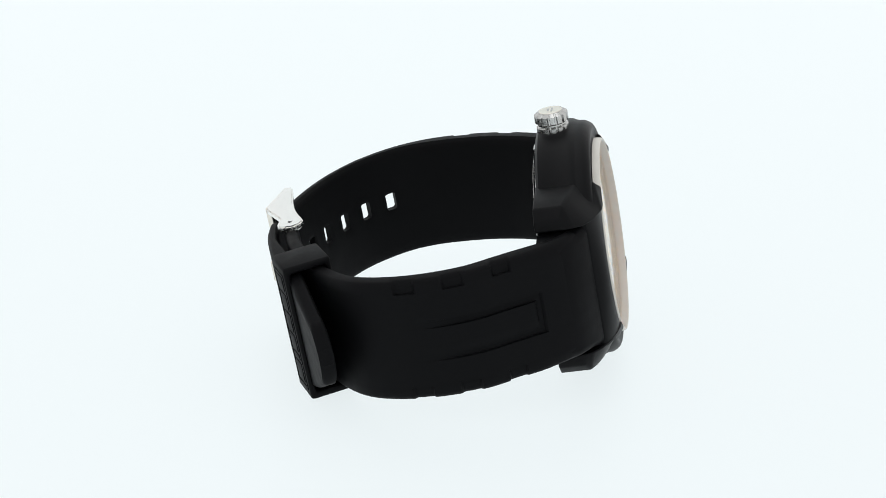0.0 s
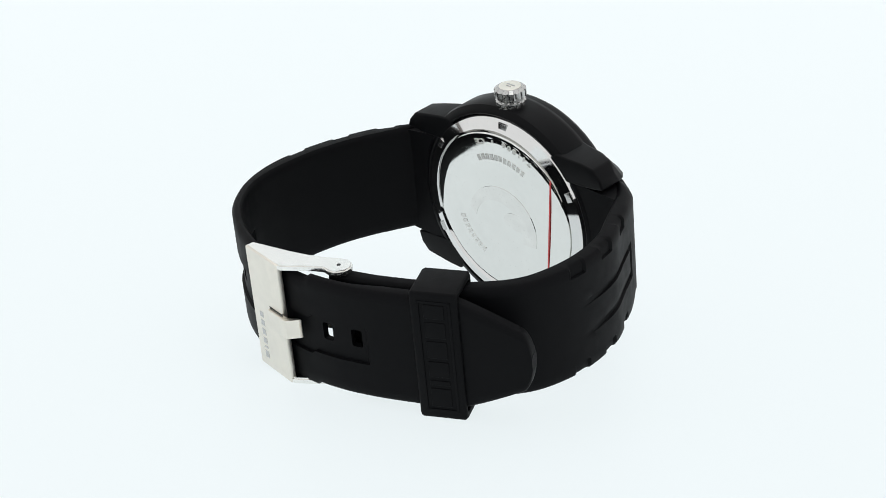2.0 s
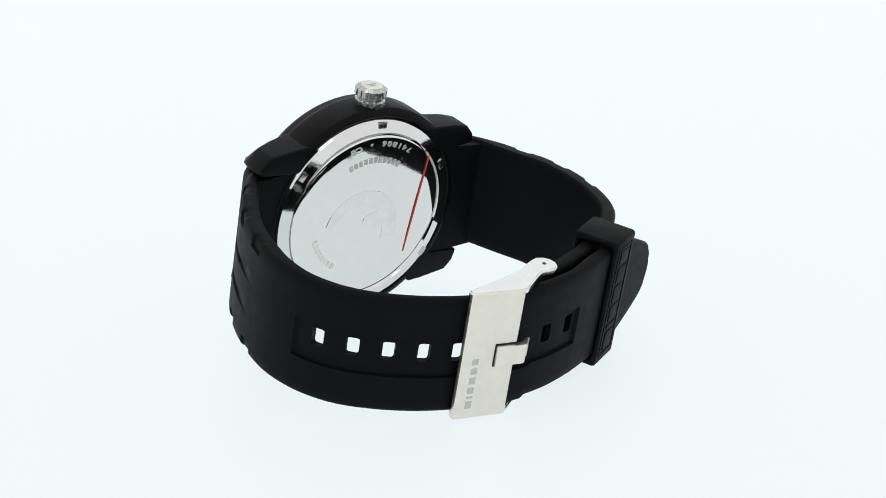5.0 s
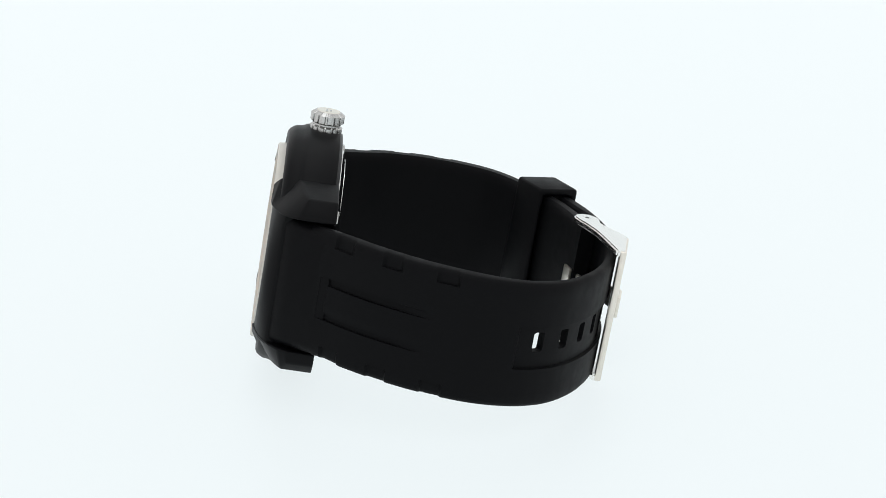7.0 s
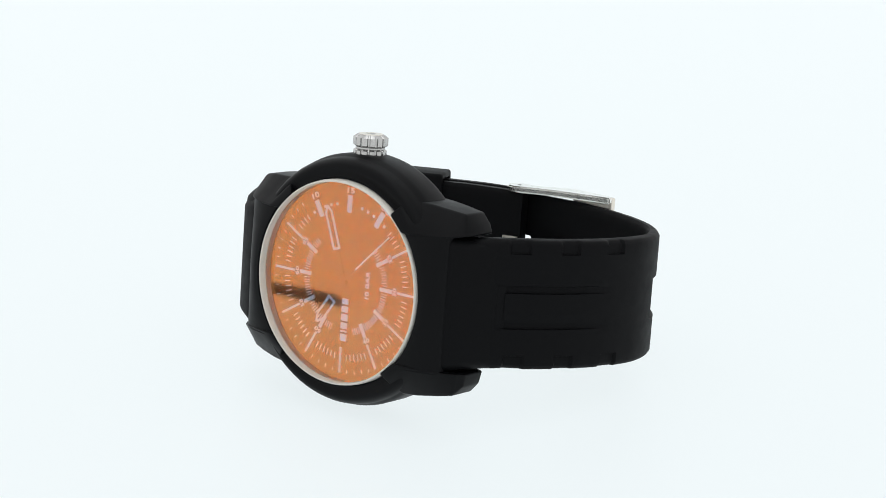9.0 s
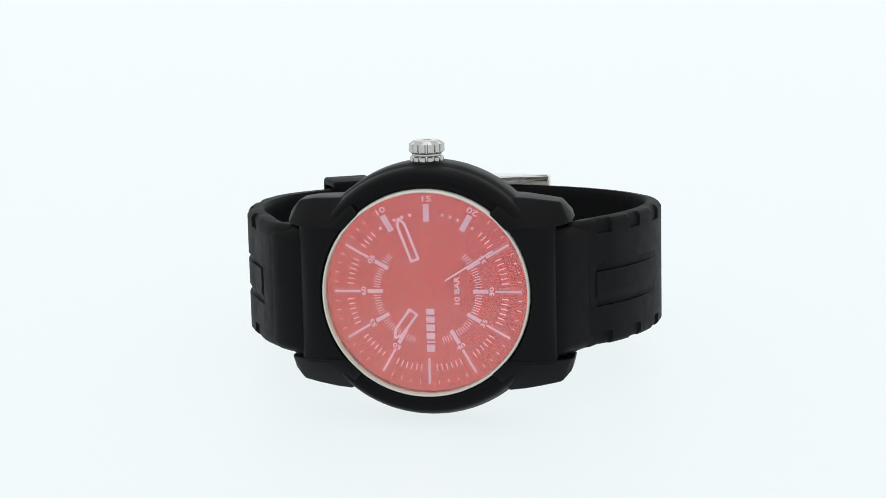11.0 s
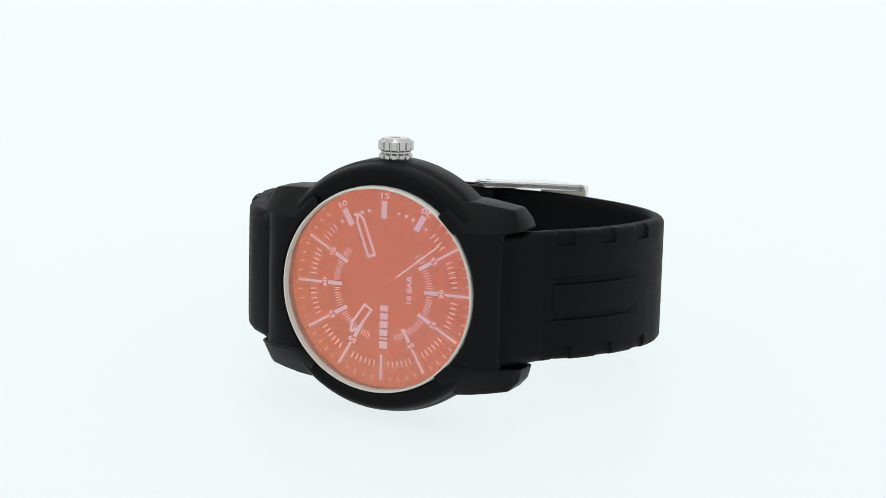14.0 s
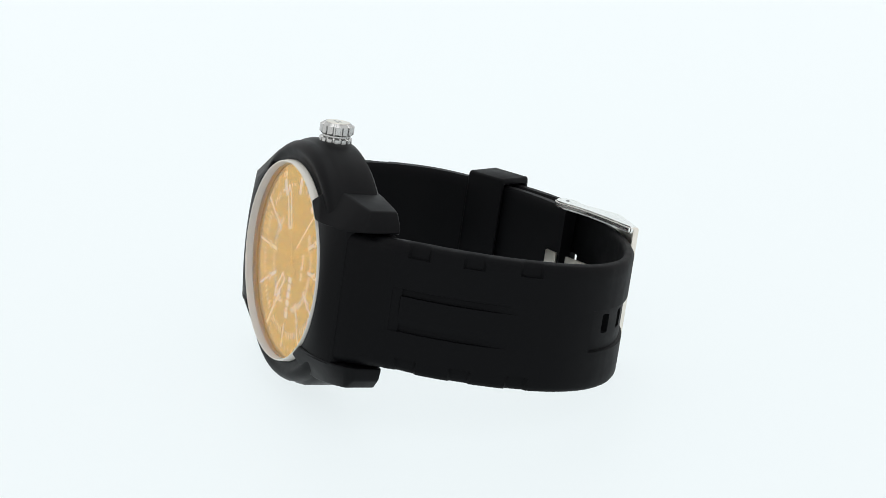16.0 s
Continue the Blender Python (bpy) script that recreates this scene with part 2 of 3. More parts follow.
for h in (12, 1, 5, 6, 7, 8, 9, 10, 11):
    baton = part("hour_marker", marker("hour_marker", 12.2, 16.95, 0.42, 30 * h, -0.2), m_mark, dial)
    part("marker_base", marker("marker_base", 12.6, 17.0, 1.25, 30 * h, -0.05), m_base, baton, "dark raised base of the marker")
    if h != 9:
        part("inner_marker", marker("inner_marker", 8.2, 10.95, 0.72, 30 * h), m_mark, dial)
for h in (2, 3, 4):
    part("wide_marker", marker("wide_marker", 12.6, 15.8, 1.05, 30 * h), m_mark, dial)
for d in (-36, -24, -18, -12, 12, 18, 24, 36):
    part("dot", marker("dot", 13.8, 14.35, 0.5, 90 + d), m_mark, dial)
ticks = []
for k in range(60):
    if k % 5 and not 9 <= k <= 21:
        ticks.append(marker("t", 16.35, 17.05, 0.11, 6 * k))
ticks_a, ticks_b = [], []
for h in (12, 1, 4, 5, 6, 7, 8, 9, 10, 11):
    for k in range(6):
        d = 5.8 + 3.68 * k
        if (h == 1 and k > 3) or (h == 4 and k < 2):
            continue
        ticks_a.append(marker("t", 13.45, 14.65, 0.17, 30 * h + d))
    for k in range(8):
        d = 4.8 + 2.9 * k
        if (h in (1, 9 + 99) and k > 3) or (h == 4 and k < 4) or (h == 8 and k > 3) or (h == 9 and k < 4):
            continue
        ticks_b.append(marker("t", 8.65, 9.85, 0.13, 30 * h + d))
tagged(part("minute_track", join(ticks), m_mark, dial), kind="stuff")
tagged(part("outer_scale", join(ticks_a), m_mark, dial), kind="stuff")
tagged(part("inner_scale", join(ticks_b), m_mark, dial), kind="stuff")


def lettering(name, text, size, m, material, parent, depth=0.00005):
    """Built-in font as a mesh, placed by the matrix m."""
    cu = bpy.data.curves.new("tmp", "FONT")
    cu.body, cu.size, cu.align_x, cu.align_y, cu.extrude = text, size * MM * 1.38, "CENTER", "CENTER", depth
    cu.offset = 0.035 * size * MM
    tmp = new("tmp", cu)
    bpy.context.view_layer.update()
    me = bpy.data.meshes.new_from_object(tmp.evaluated_get(bpy.context.evaluated_depsgraph_get()))
    bpy.data.objects.remove(tmp)
    me.name = name
    me.transform(m)
    me.materials.clear()
    me.materials.append(material)
    ob = new(name, me)
    ob.parent = parent
    return ob


FRONT = pose(0, 0, 0, 90, 0, 0)        # letters upright on the face, read from -y
BACK = pose(0, 0, 0, 90, 0, 180)       # read from +y


def on_dial(text, r, deg, size, flip, widen=1.5):
    m = Matrix.Rotation(radians(deg - 90), 4, "Y") @ Matrix.Translation(v3(0, -0.15, r)) @ (Matrix.Rotation(math.pi, 4, "Y") if flip else Matrix.Identity(4)) @ FRONT @ Matrix.Diagonal((widen, 1, 1, 1))
    lettering("numeral", text, size, m, m_mark, dial)


for minute in (60, 5, 10, 15, 20, 25, 30, 35, 40, 50, 55):
    big = minute in (10, 15, 20)
    on_dial("%02d" % minute, 16.65 if big else 11.6, 6 * minute, 1.02 if big else 0.8, 20 <= minute <= 40)
m = Matrix.Translation(v3(5.3, -0.15, 0)) @ Matrix.Rotation(radians(-90), 4, "Y") @ FRONT @ Matrix.Diagonal((1.3, 1, 1, 1))
lettering("lettering", "10 BAR", 0.95, m, m_mark, dial)
# the maker's word as plain bars, one a letter
z = -11.1
for w in (1.4, 0.38, 1.2, 1.3, 1.2, 1.15):
    part("word_bar", box(0.35, -0.12, z + w / 2, 1.5, 0.2, w - 0.08), m_mark, dial)
    z += w + 0.27


# pointers: white outlined tips on black stems
def pointer(name, deg, stem, r0, r1, w, line, y, label):
    tip = r1 - w * 0.75
    out = [(-r0, -w / 2), (-tip, -w / 2), (-r1, -w * 0.12), (-r1, w * 0.12), (-tip, w / 2), (-r0, w / 2)]
    k = line
    inn = [(-r0 - k, -w / 2 + k), (-tip + 0.05, -w / 2 + k), (-r1 + k * 1.5, -w * 0.05), (-r1 + k * 1.5, w * 0.05), (-tip + 0.05, w / 2 - k), (-r0 - k, w / 2 - k)]
    bm = bmesh.new()
    rings = [[bm.verts.new(v3(x, yy, q)) for x, q in pl] for yy in (y - 0.12, y) for pl in (out, inn)]
    n = len(out)
    for i in range(n):
        j = (i + 1) % n
        bm.faces.new((rings[0][i], rings[0][j], rings[1][j], rings[1][i]))
        bm.faces.new((rings[2][j], rings[2][i], rings[3][i], rings[3][j]))
        bm.faces.new((rings[0][j], rings[0][i], rings[2][i], rings[2][j]))
        bm.faces.new((rings[1][i], rings[1][j], rings[3][j], rings[3][i]))
    p = part(name, turned(bm, deg), m_mark, watch, label)
    part("stem", turned(join([box(-r0 / 2 + 0.6, y - 0.06, 0, r0 + 1.2, 0.1, w * 0.55)]), deg), m_black, p, "black stem")
    return p


pointer("hour_pointer", 305.6, 0, 4.4, 10.6, 2.05, 0.45, -0.35, "white outlined hour pointer")
pointer("minute_pointer", 69.5, 0, 5.9, 14.2, 1.8, 0.45, -0.6, "white outlined minute pointer")
sec = part("second_pointer", box(-9.0, -1.0, 0, 10.2, 0.08, 0.3), m_mark, watch, "thin white second pointer")
part("stem", box(-0.5, -1.0, 0, 6.8, 0.08, 0.35), m_black, sec, "black stem")
part("hub", lathe([(0.001, -0.95), (0.55, -0.95), (0.6, -0.8), (0.6, 0.0), (0.001, 0.0)], 32), m_black, watch)

# crown

def crown_ring(z0, z1, r, cut, top=0.35):
    """One turned ring of the crown, with flutes cut into its side."""
    prof = [(0.001, z0), (r - 0.3, z0), (r, z0 + 0.2), (r, z1 - top), (r - top * 1.5, z1), (0.001, z1)]
    bm = lathe(prof, 140, closed=False, bump_fn=(lambda i, k: cut if (k % 10 > 6 and i in (2, 3)) else 0.0))
    bmesh.ops.rotate(bm, verts=bm.verts, cent=(0, 0, 0), matrix=Matrix.Rotation(radians(90), 3, "X"))
    bmesh.ops.translate(bm, verts=bm.verts, vec=v3(-0.4, 4.6, 0))
    return bm


crown = part("crown", join([crown_ring(22.0, 24.0, 3.05, -0.3), crown_ring(23.8, 24.6, 2.7, 0), crown_ring(24.45, 26.55, 3.2, -0.32, 0.55)]), m_steel, watch, "knurled steel crown")
part("cap", join([crown_ring(26.4, 26.62, 2.2, 0, 0.1)]), m_satin, crown, "satin steel cap")
part("cap_mark", join([box(-0.4, 4.3, 26.64, 2.0, 0.35, 0.08), box(-0.4, 5.0, 26.64, 1.2, 0.3, 0.08)]), m_steel, crown)

# case back: mirror-polished ring with six wrench notches and an engraved lid
back = part("case_back", lathe([(0.001, 8.2), (17.5, 8.2), (17.8, 8.55), (18.1, 9.0), (20.3, 8.3), (20.8, 7.6), (20.8, 6.2), (0.001, 6.2)], 160), m_mirror, watch, "mirror-polished steel case back")
for d in (90, 30, 150, 210, 270, 330):
    part("notch", turned(box(-19.4, 8.5, 0, 1.6, 0.5, 2.0, 0.1), d - 4), m_steel, back)
lid = part("lid", lathe([(0.001 + 1.72 * k, 8.95) for k in range(11)] + [(17.6, 8.75), (17.6, 8.2), (0.001, 8.2)], 128), m_lid, back, "mirror-polished engraved lid")


def on_back(ch, deg, r, size):
    m = Matrix.Rotation(radians(deg), 4, "Y") @ Matrix.Translation(v3(0, 9.0, r)) @ Matrix.Rotation(math.pi, 4, "Y") @ BACK @ Matrix.Diagonal((1.25, 1, 1, 1))
    lettering("engraving", ch, size, m, m_etch, lid)


for i, ch in enumerate("608147"):
    on_back(ch, -7 - 5.0 * i, 15.9, 1.15)
on_back("CE", 17, 15.7, 1.3)
part("engraved_dot", turned(box(-15.9, 8.98, 0, 0.5, 0.1, 0.5), 94), m_etch, lid)


line = turned(box(0, 9.0, 0, 0.3, 0.06, 21.7), -7)
bmesh.ops.translate(line, verts=line.verts, vec=v3(-12.4, 0, 0.75))
part("red_line", line, m_red, lid, "thin red line")
# faint engraved emblem: a plain crescent and an oval
cres = [(9 * math.cos(a), 9 * math.sin(a)) for a in [radians(15 + 10 * k) for k in range(19)]] + [(1.0 + 6.4 * math.cos(a), -0.8 + 6.4 * math.sin(a)) for a in [radians(195 - 10 * k) for k in range(19)]]
part("emblem", prism([(x + 0.5, q - 3.5) for x, q in cres], 8.94, 9.03), m_emblem, lid)
part("emblem", prism([(-3.2 + 3.4 * math.cos(a), -1.5 + 1.9 * math.sin(a)) for a in [radians(15 * k) for k in range(24)]], 8.94, 9.04), m_emblem, lid)
for k in range(11):
    part("engraved_bar", turned(box(-12.3, 8.98, 0, 1.3, 0.06, 0.85), 60 + 5.5 * k), m_etch, lid)
    if k < 8:
        part("engraved_bar", turned(box(-12.2, 8.98, 0, 1.2, 0.06, 0.8), 200 + 5.5 * k), m_etch, lid)


# the lid is slightly dished and sits a little askew
for ob in [lid] + list(lid.children):
    for v in ob.data.vertices:
        if v.co.y > 8.7 * MM:
            r2 = (v.co.x ** 2 + v.co.z ** 2) / (17.2 * MM) ** 2
            v.co.y += (-0.3 + 0.375 * r2) * MM + 0.019 * v.co.z


# ---- strap ----
def band(path, s_breaks, zc, half, thick, relief, holes=(), taper=None, thin=None):
    """A strap swept along a plan line (x, y). relief(s, z): depth cut from the outer face. holes: (s0, s1, z0, z1)."""
    fine, acc = spline([(x, y, 0) for x, y in path], 1)
    L = acc[-1]
    ss = set(round(k * L / int(L / 0.8), 3) for k in range(int(L / 0.8) + 1))
    for b in s_breaks:
        ss = {s for s in ss if abs(s - b) > 0.3}
        ss |= {b - 0.22, b + 0.22}
    for h in holes:
        ss = {s for s in ss if not h[0] - 0.2 < s < h[1] + 0.2}
        ss |= {h[0], h[0] + 0.4, h[1] - 0.4, h[1]}
    if taper:
        ss |= {round(L - 2.6 * (k / 12) ** 2 - 0.01, 3) for k in range(13)}
    ss = sorted(s for s in ss if 0 <= s <= L)
    base = [q / half for q in COLS]
    zs = base
    bm = bmesh.new()
    outer, inner = [], []
    for s in ss:
        p, d = along(fine, acc, s)
        nrm = Vector((d.y, -d.x, 0))
        if nrm.dot(p - Vector((0, 30, 0))) < 0:
            nrm = -nrm
        hw = half * (taper(s, L) if taper else 1)
        c = zc(p.x, p.y)
        ro, ri = [], []
        for u in zs:
            q = u * hw
            e = hw - abs(q)
            drop = 0.75 * max(0, 1 - e / 1.0) ** 2.2 + 1.5 * max(0, 1 - s / 15) * max(0, 1 - e / 3.2) ** 2
            dro = drop + relief(s, u * half, L)
            th = thick(s, L)
            po = p + nrm * (th / 2 - dro)
            pi = p - nrm * (th / 2 - drop * 0.7 - (thin(s) if thin else 0))
            for h in holes:
                # rounded corners, thinned inner lip
                if h[0] <= s <= h[1] and h[2] - 0.05 < u * half < h[3] + 0.05:
                    pi = pi + nrm * 0.15
                    if s in (h[0], h[1]) and min(abs(u * half - h[2]), abs(u * half - h[3])) < 0.05:
                        po, pi = (w + d * (0.13 if s == h[0] else -0.13) for w in (po, pi))
                        q += 0.14 if abs(u * half - h[2]) < 0.05 else -0.14
            ro.append(bm.verts.new(v3(po.x, po.y, c + q)))
            ri.append(bm.verts.new(v3(pi.x, pi.y, c + q)))
        outer.append(ro)
        inner.append(ri)
    nz = len(zs)

    def in_hole(i, j):
        sm = (ss[i] + ss[i + 1]) / 2
        zm = (zs[j] + zs[j + 1]) / 2 * half
        return any(h[0] < sm < h[1] and h[2] < zm < h[3] for h in holes)

    gone = {(i, j) for i in range(len(ss) - 1) for j in range(nz - 1) if in_hole(i, j)}
    for i in range(len(ss) - 1):
        for j in range(nz - 1):
            if (i, j) in gone:
                for (a, b, ni, nj) in (((i, j), (i + 1, j), i, j - 1), ((i, j + 1), (i + 1, j + 1), i, j + 1), ((i, j), (i, j + 1), i - 1, j), ((i + 1, j), (i + 1, j + 1), i + 1, j)):
                    if (ni, nj) not in gone:
                        bm.faces.new((outer[a[0]][a[1]], outer[b[0]][b[1]], inner[b[0]][b[1]], inner[a[0]][a[1]]))
                continue
            bm.faces.new((outer[i][j], outer[i + 1][j], outer[i + 1][j + 1], outer[i][j + 1]))
            bm.faces.new((inner[i][j], inner[i][j + 1], inner[i + 1][j + 1], inner[i + 1][j]))
        for j in (0, nz - 1):
            bm.faces.new((outer[i][j], inner[i][j], inner[i + 1][j], outer[i + 1][j]))
    for i in (0, len(ss) - 1):
        for j in range(nz - 1):
            bm.faces.new((outer[i][j], outer[i][j + 1], inner[i][j + 1], inner[i][j]))
    return bm, (fine, acc)


def strap_z(x, y):
    """The strap sags a little towards the buckle."""
    f = min(max((y - 8) / 40, 0), 1)
    if x > 0:
        return -1.07 * f
    return -0.1 * f - 0.3 * max(0, 1 - abs(x) / 15)


HALF = 11.64
COLS = [-11.64, -11.4, -10.8, -9.25, -9.1, -7.0, -5.5, -4.35, -4.2, -3.55, -3.45, -2.4, -1.2, -0.75, 0.6, 1.95, 2.1, 2.2, 2.4, 3.0, 3.1, 3.4, 3.55, 5.0, 7.0, 9.1, 9.25, 10.8, 11.4, 11.64]
NOTCH_L = [(11.2, 14.8), (20.8, 24.2), (30.6, 34.2)]
NOTCH_S = [(18.0, 21.4), (26.6, 30.0), (35.0, 38.4)]


def panel_relief(s, q, notches, s0, s1):
    """Edge notches and the framed panel behind the case."""
    for a, b in notches:
        if a < s < b and abs(q) > 9.2:
            return 0.5
    if s0 + 1.2 < s < s1 and (2.15 < q < 3.45 or -4.3 < q < -3.4):
        return 0.5 * min(1, (s1 - s) / 8)
    if s0 < s < s0 + 1.2 and -4.3 < q < 3.45:
        return 0.5
    return 0.0


def long_relief(s, q, L):
    r = panel_relief(s, q, NOTCH_L, 9.3, 32)
    if 45.8 < s < 102.8 and -4.3 < q < 3.5:
        r += 0.6
    return r


def short_relief(s, q, L):
    return panel_relief(s, q, NOTCH_S, 13.2, 36)


LONG = [(20.0, 3.4), (23.4, 3.7), (25.7, 5.7), (28.48, 9.42), (31.98, 14.51), (35.1, 20.85), (37.37, 28.34), (38.06, 36.04), (36.43, 43.16), (32.74, 49.01), (27.79, 53.27), (21.43, 56.83), (13.84, 59.52), (5.01, 61.2), (-4.04, 60.95), (-12.96, 58.86), (-21.81, 55.4), (-29.3, 52.0), (-35.6, 49.2), (-41.2, 46.6)]
SHORT = [(-20.8, 1.6), (-24.5, 1.9), (-27.9, 4.4), (-30.6, 8.6), (-33.33, 14.15), (-36.16, 20.2), (-37.3, 27.45), (-36.74, 34.57), (-34.29, 41.18), (-28.98, 46.58), (-21.87, 51.2), (-12.84, 55.2), (-4.33, 57.6), (-2.2, 58.0)]


def end_thick(s, L):
    return 3.4 if s < 40 else 3.4 - 0.6 * min(1, (s - 40) / 20)


def track_thin(s):
    """The strap is thinner along the row of holes."""
    return 0.75 * max(0, min(1, (s - 36) / 10, (106 - s) / 6))


def long_taper(s, L):
    t = (s - (L - 15)) / 15
    if t <= 0:
        return 1.0
    w = 1 - 0.55 * t ** 1.15
    return w if t < 0.86 else w * max(0.3, math.sqrt(max(0.02, 1 - ((t - 0.86) / 0.145) ** 2)))


HOLES = [(48.95 + 6.3 * k, 51.2 + 6.3 * k, -1.21, 2.41) for k in range(9) if k != 6]
bm, LINE = band(LONG, [a for ab in NOTCH_L for a in ab] + [9.3, 10.5, 45.8, 102.8], strap_z, HALF, end_thick, long_relief, HOLES, taper=long_taper, thin=track_thin)
part("strap_long", bm, m_rubber, watch, "black silicone strap with square holes", 40)
bm, LINE2 = band(SHORT, [a for ab in NOTCH_S for a in ab] + [13.2, 14.4], strap_z, HALF, end_thick, short_relief)
part("strap_short", bm, m_rubber, watch, "black silicone strap holding the buckle", 40)


# keeper loop round both straps
def frame_at(cx, cy, ang):
    """Local frame on the strap: x along it, y outwards."""
    return Matrix.Translation(v3(cx, cy, 0)) @ Matrix.Rotation(radians(ang), 4, "Z")


def placed(bm, m):
    bmesh.ops.transform(bm, matrix=m, verts=bm.verts)
    return bm


KM = frame_at(-25.1, 53.4, 26) @ Matrix.Translation(v3(0, 0, -0.1))


def keeper():
    bm = bmesh.new()
    out = [(-6.3, -13.3), (2.7, -13.3), (2.7, 13.3), (-6.3, 13.3)]
    inn = [(-5.3, -11.9), (1.55, -11.9), (1.55, 11.9), (-5.3, 11.9)]
    rings = [[bm.verts.new(v3(x, y, q)) for y, q in pl] for x in (-4.5, 4.5) for pl in (out, inn)]
    for i in range(4):
        j = (i + 1) % 4
        bm.faces.new((rings[0][i], rings[0][j], rings[1][j], rings[1][i]))
        bm.faces.new((rings[2][j], rings[2][i], rings[3][i], rings[3][j]))
        bm.faces.new((rings[0][j], rings[0][i], rings[2][i], rings[2][j]))
        bm.faces.new((rings[1][i], rings[1][j], rings[3][j], rings[3][i]))
    bmesh.ops.recalc_face_normals(bm, faces=bm.faces)
    bmesh.ops.bevel(bm, geom=[e for e in bm.edges], offset=0.55 * MM, segments=3, affect="EDGES", profile=0.55)
    k = part("keeper", placed(bm, KM), m_rubber, watch, "black silicone keeper loop with raised bars")
    # raised border and plain letter bars on the outer face
    fr = [box(0, 2.6, 11.4, 6.4, 0.5, 0.5, 0.14), box(0, 2.6, -11.4, 6.4, 0.5, 0.5, 0.14), box(2.95, 2.6, 0, 0.5, 0.5, 23.2, 0.14), box(-2.95, 2.6, 0, 0.5, 0.5, 23.2, 0.14)]
    part("border", placed(join(fr), KM), m_rubber, k)
    q = -10.9
    for w in (4.2, 1.3, 3.6, 3.9, 3.6, 3.2):
        part("letter_bar", placed(box(0, 2.62, q + w / 2 + 0.15, 3.9, 0.5, w - 0.3, 0.18, 3), KM), m_rubber, k)
        q += w + 0.4
    return k


keeper()

# buckle: broad satin plate, two side arms to the spring bar, bent tongue
BM = frame_at(10.35, 62.5, -10.5) @ Matrix.Translation(v3(0, 0, -0.4))


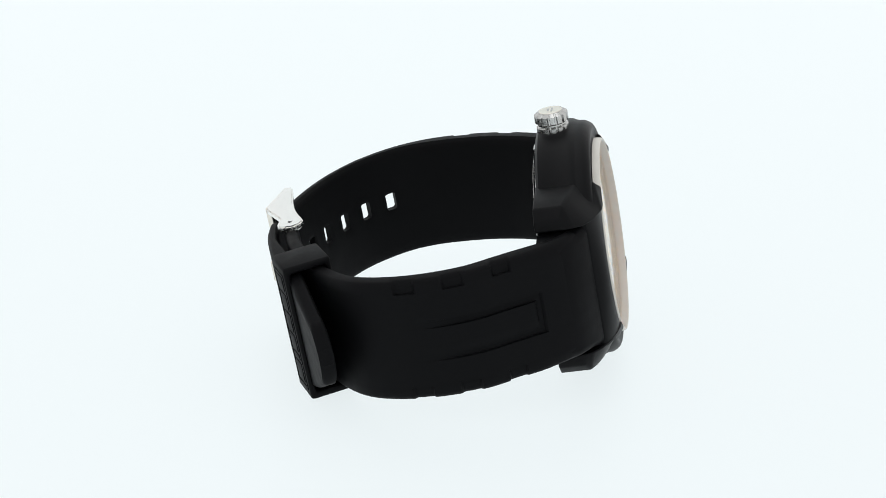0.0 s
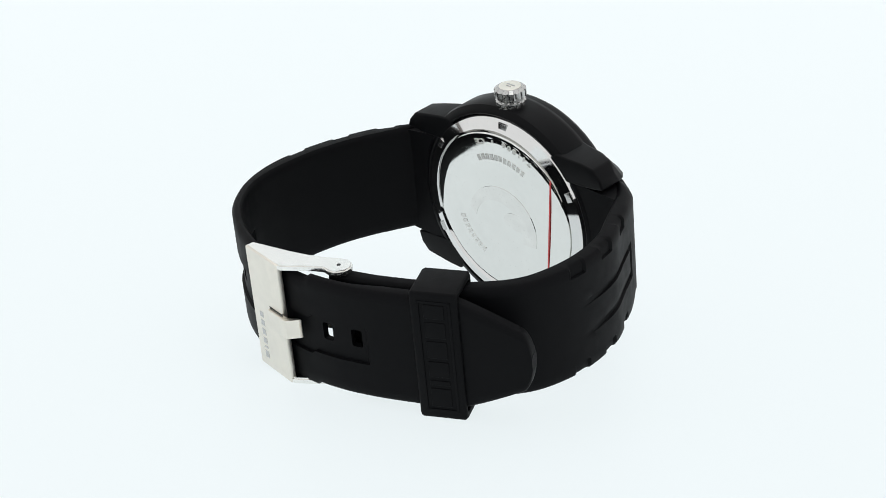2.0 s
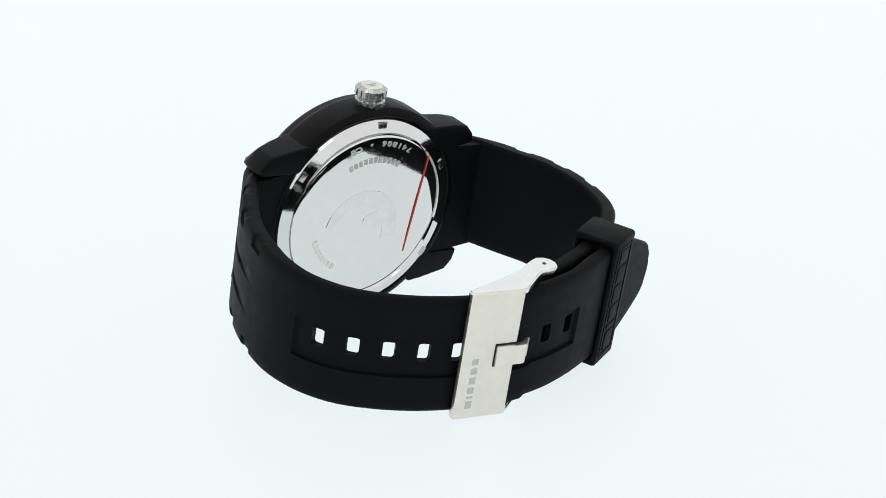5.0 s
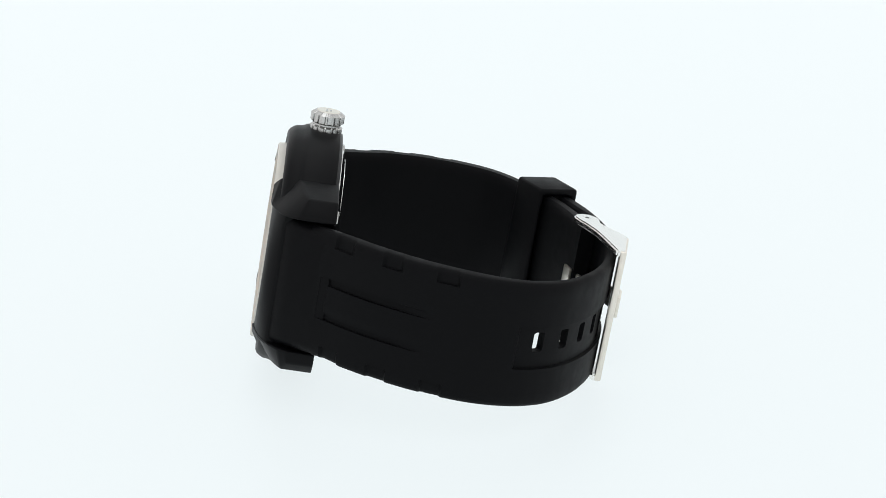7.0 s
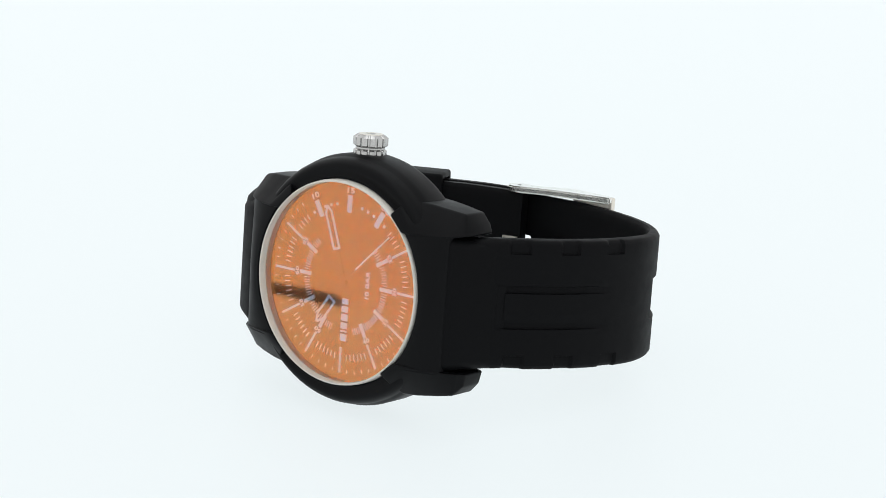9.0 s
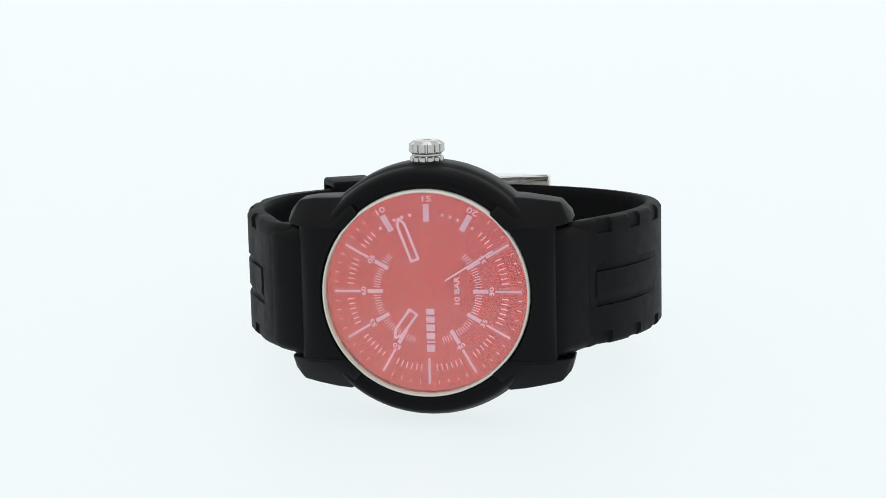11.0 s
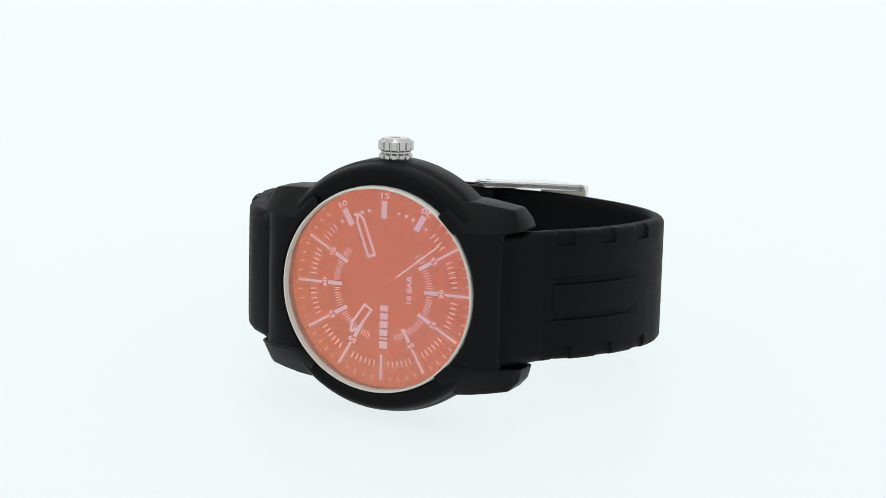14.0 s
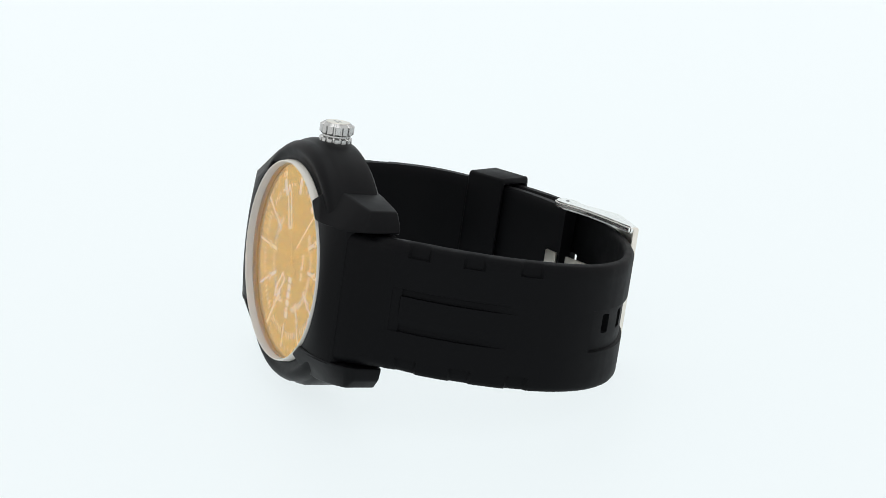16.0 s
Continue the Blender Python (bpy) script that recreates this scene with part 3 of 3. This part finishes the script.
def buckle():
    b = part("buckle", placed(join([box(0, 0.35, 0, 10.8, 1.3, 25.8, 0.4, 3)]), BM), m_satin, watch, "broad satin steel buckle with bent tongue")
    for sgn in (1, -1):
        # arm profile in plan, bent towards the spring bar
        top = [(5.3, 0.9), (-4.8, 0.9), (-5.8, 0.6), (-7.0, -0.5), (-8.8, -2.2), (-10.6, -3.9), (-12.2, -5.0), (-13.9, -5.0), (-15.4, -5.7), (-16.2, -7.4), (-15.8, -9.0), (-14.5, -10.05), (-12.9, -10.1), (-11.4, -9.2), (-9.0, -7.4), (-6.0, -5.6), (-2.5, -4.0), (1.5, -2.4), (5.3, -0.9)]
        bm = bmesh.new()
        z0, z1 = (11.7, 13.0) if sgn > 0 else (-13.0, -11.7)
        lo = [bm.verts.new(v3(x, y, z0)) for x, y in top]
        hi = [bm.verts.new(v3(x, y, z1)) for x, y in top]
        n = len(top)
        bm.faces.new(lo)
        bm.faces.new(hi[::-1])
        for i in range(n):
            bm.faces.new((lo[i], hi[i], hi[(i + 1) % n], lo[(i + 1) % n]))
        bmesh.ops.recalc_face_normals(bm, faces=bm.faces)
        bmesh.ops.bevel(bm, geom=list(bm.edges), offset=0.3 * MM, segments=2, affect="EDGES")
        arm = part("arm", placed(bm, BM), m_bright, b, "polished steel side arm")
        pin = lathe([(0.001, -0.05), (0.38, -0.05), (0.38, 0.05), (0.001, 0.05)], 24)
        bmesh.ops.rotate(pin, verts=pin.verts, cent=(0, 0, 0), matrix=Matrix.Rotation(radians(90), 3, "X"))
        bmesh.ops.translate(pin, verts=pin.verts, vec=v3(-13.6, -7.6, z1 if sgn > 0 else z0))
        part("pin", placed(pin, BM), m_black, arm, "dark pin hole")
    # tongue: bent strip over the plate's edge
    prof = [(-1.2, 1.7), (-1.2, 0.9), (-6.6, 0.8), (-8.2, -0.9), (-8.8, -0.9), (-7.3, 1.5), (-6.5, 1.75)]
    t = prism([(x, y) for x, y in prof], -2.0, 2.0, 0.2)
    bmesh.ops.rotate(t, verts=t.verts, cent=(0, 0, 0), matrix=Matrix.Rotation(radians(-90), 3, "X"))
    bmesh.ops.scale(t, verts=t.verts, vec=(1, 1, 1))
    part("tongue_slot", placed(box(-3.2, 1.0, 0, 4.5, 0.06, 4.7), BM), m_black, b, "dark slot round the tongue")
    tongue = part("tongue", placed(t, BM), m_satin, b, "bent steel tongue")
    for k in range(8):
        part("tooth", placed(box(-8.6, -0.75, -1.68 + 0.48 * k, 0.5, 0.5, 0.26, 0.06), BM), m_satin, tongue)
    # the tongue's shank, clamped round the spring bar inside the strap
    part("shank", placed(box(0, 0, -0.2, 3.2, 0.6, 4.8, 0.15), frame_at(-4.6, 55.75, 13)), m_satin, b, "steel shank of the tongue")
    part("shank", placed(box(0, 0, -0.2, 7.0, 0.6, 4.6, 0.15), frame_at(2.4, 58.2, 18)), m_satin, b, "steel shank of the tongue")
    q = -10.9
    for w in (1.9, 0.6, 1.6, 1.7, 1.6, 1.5):
        part("letter_bar", placed(box(2.6, 0.99, q + w / 2, 1.3, 0.06, w * 0.8), BM), m_steel, b)
        q += w + 0.35


buckle()


# a dark strip lies along the foot of the wall; it shows in the crystal
def dark_strip():
    bm = box(0, 0, 0, 186, 2, 12, 0.6)
    ob = part("dark_strip", bm, m_strip)
    ob.matrix_world = pose(-0.2035, 0.025, 0.001, 90, 0, 90)
    return tagged(ob, "dark flat strip at the foot of the glowing wall", "strip")


dark_strip()


def motions():
    for_rows = []
    for t, deg in TURN:
        for_rows.append((t, pose(0, 0, 0, 0, 0, deg) @ Matrix.Translation((OFF[0], OFF[1], LIFT)) @ pose(0, 0, 0, -LEAN) @ pose(0, 0, 0, 0, SPIN)))
    walk(watch, for_rows)
    # the pointer steps once a second, forwards to 11.75 s and then back again
    deg = 135.9 - 6 * 9
    steps = [(0.0, deg)]
    for k in range(17):
        t = 0.75 + k if k < 12 else 12.25 + (k - 12)
        if t > 15.9:
            break
        nxt = deg + (6 if k < 12 else -6)
        steps += [(t - 0.034, deg), (t + 0.034, nxt)]
        deg = nxt
    steps.append((16.0, deg))
    walk(sec, [(t, pose(0, 0, 0, 0, d)) for t, d in steps])


motions()
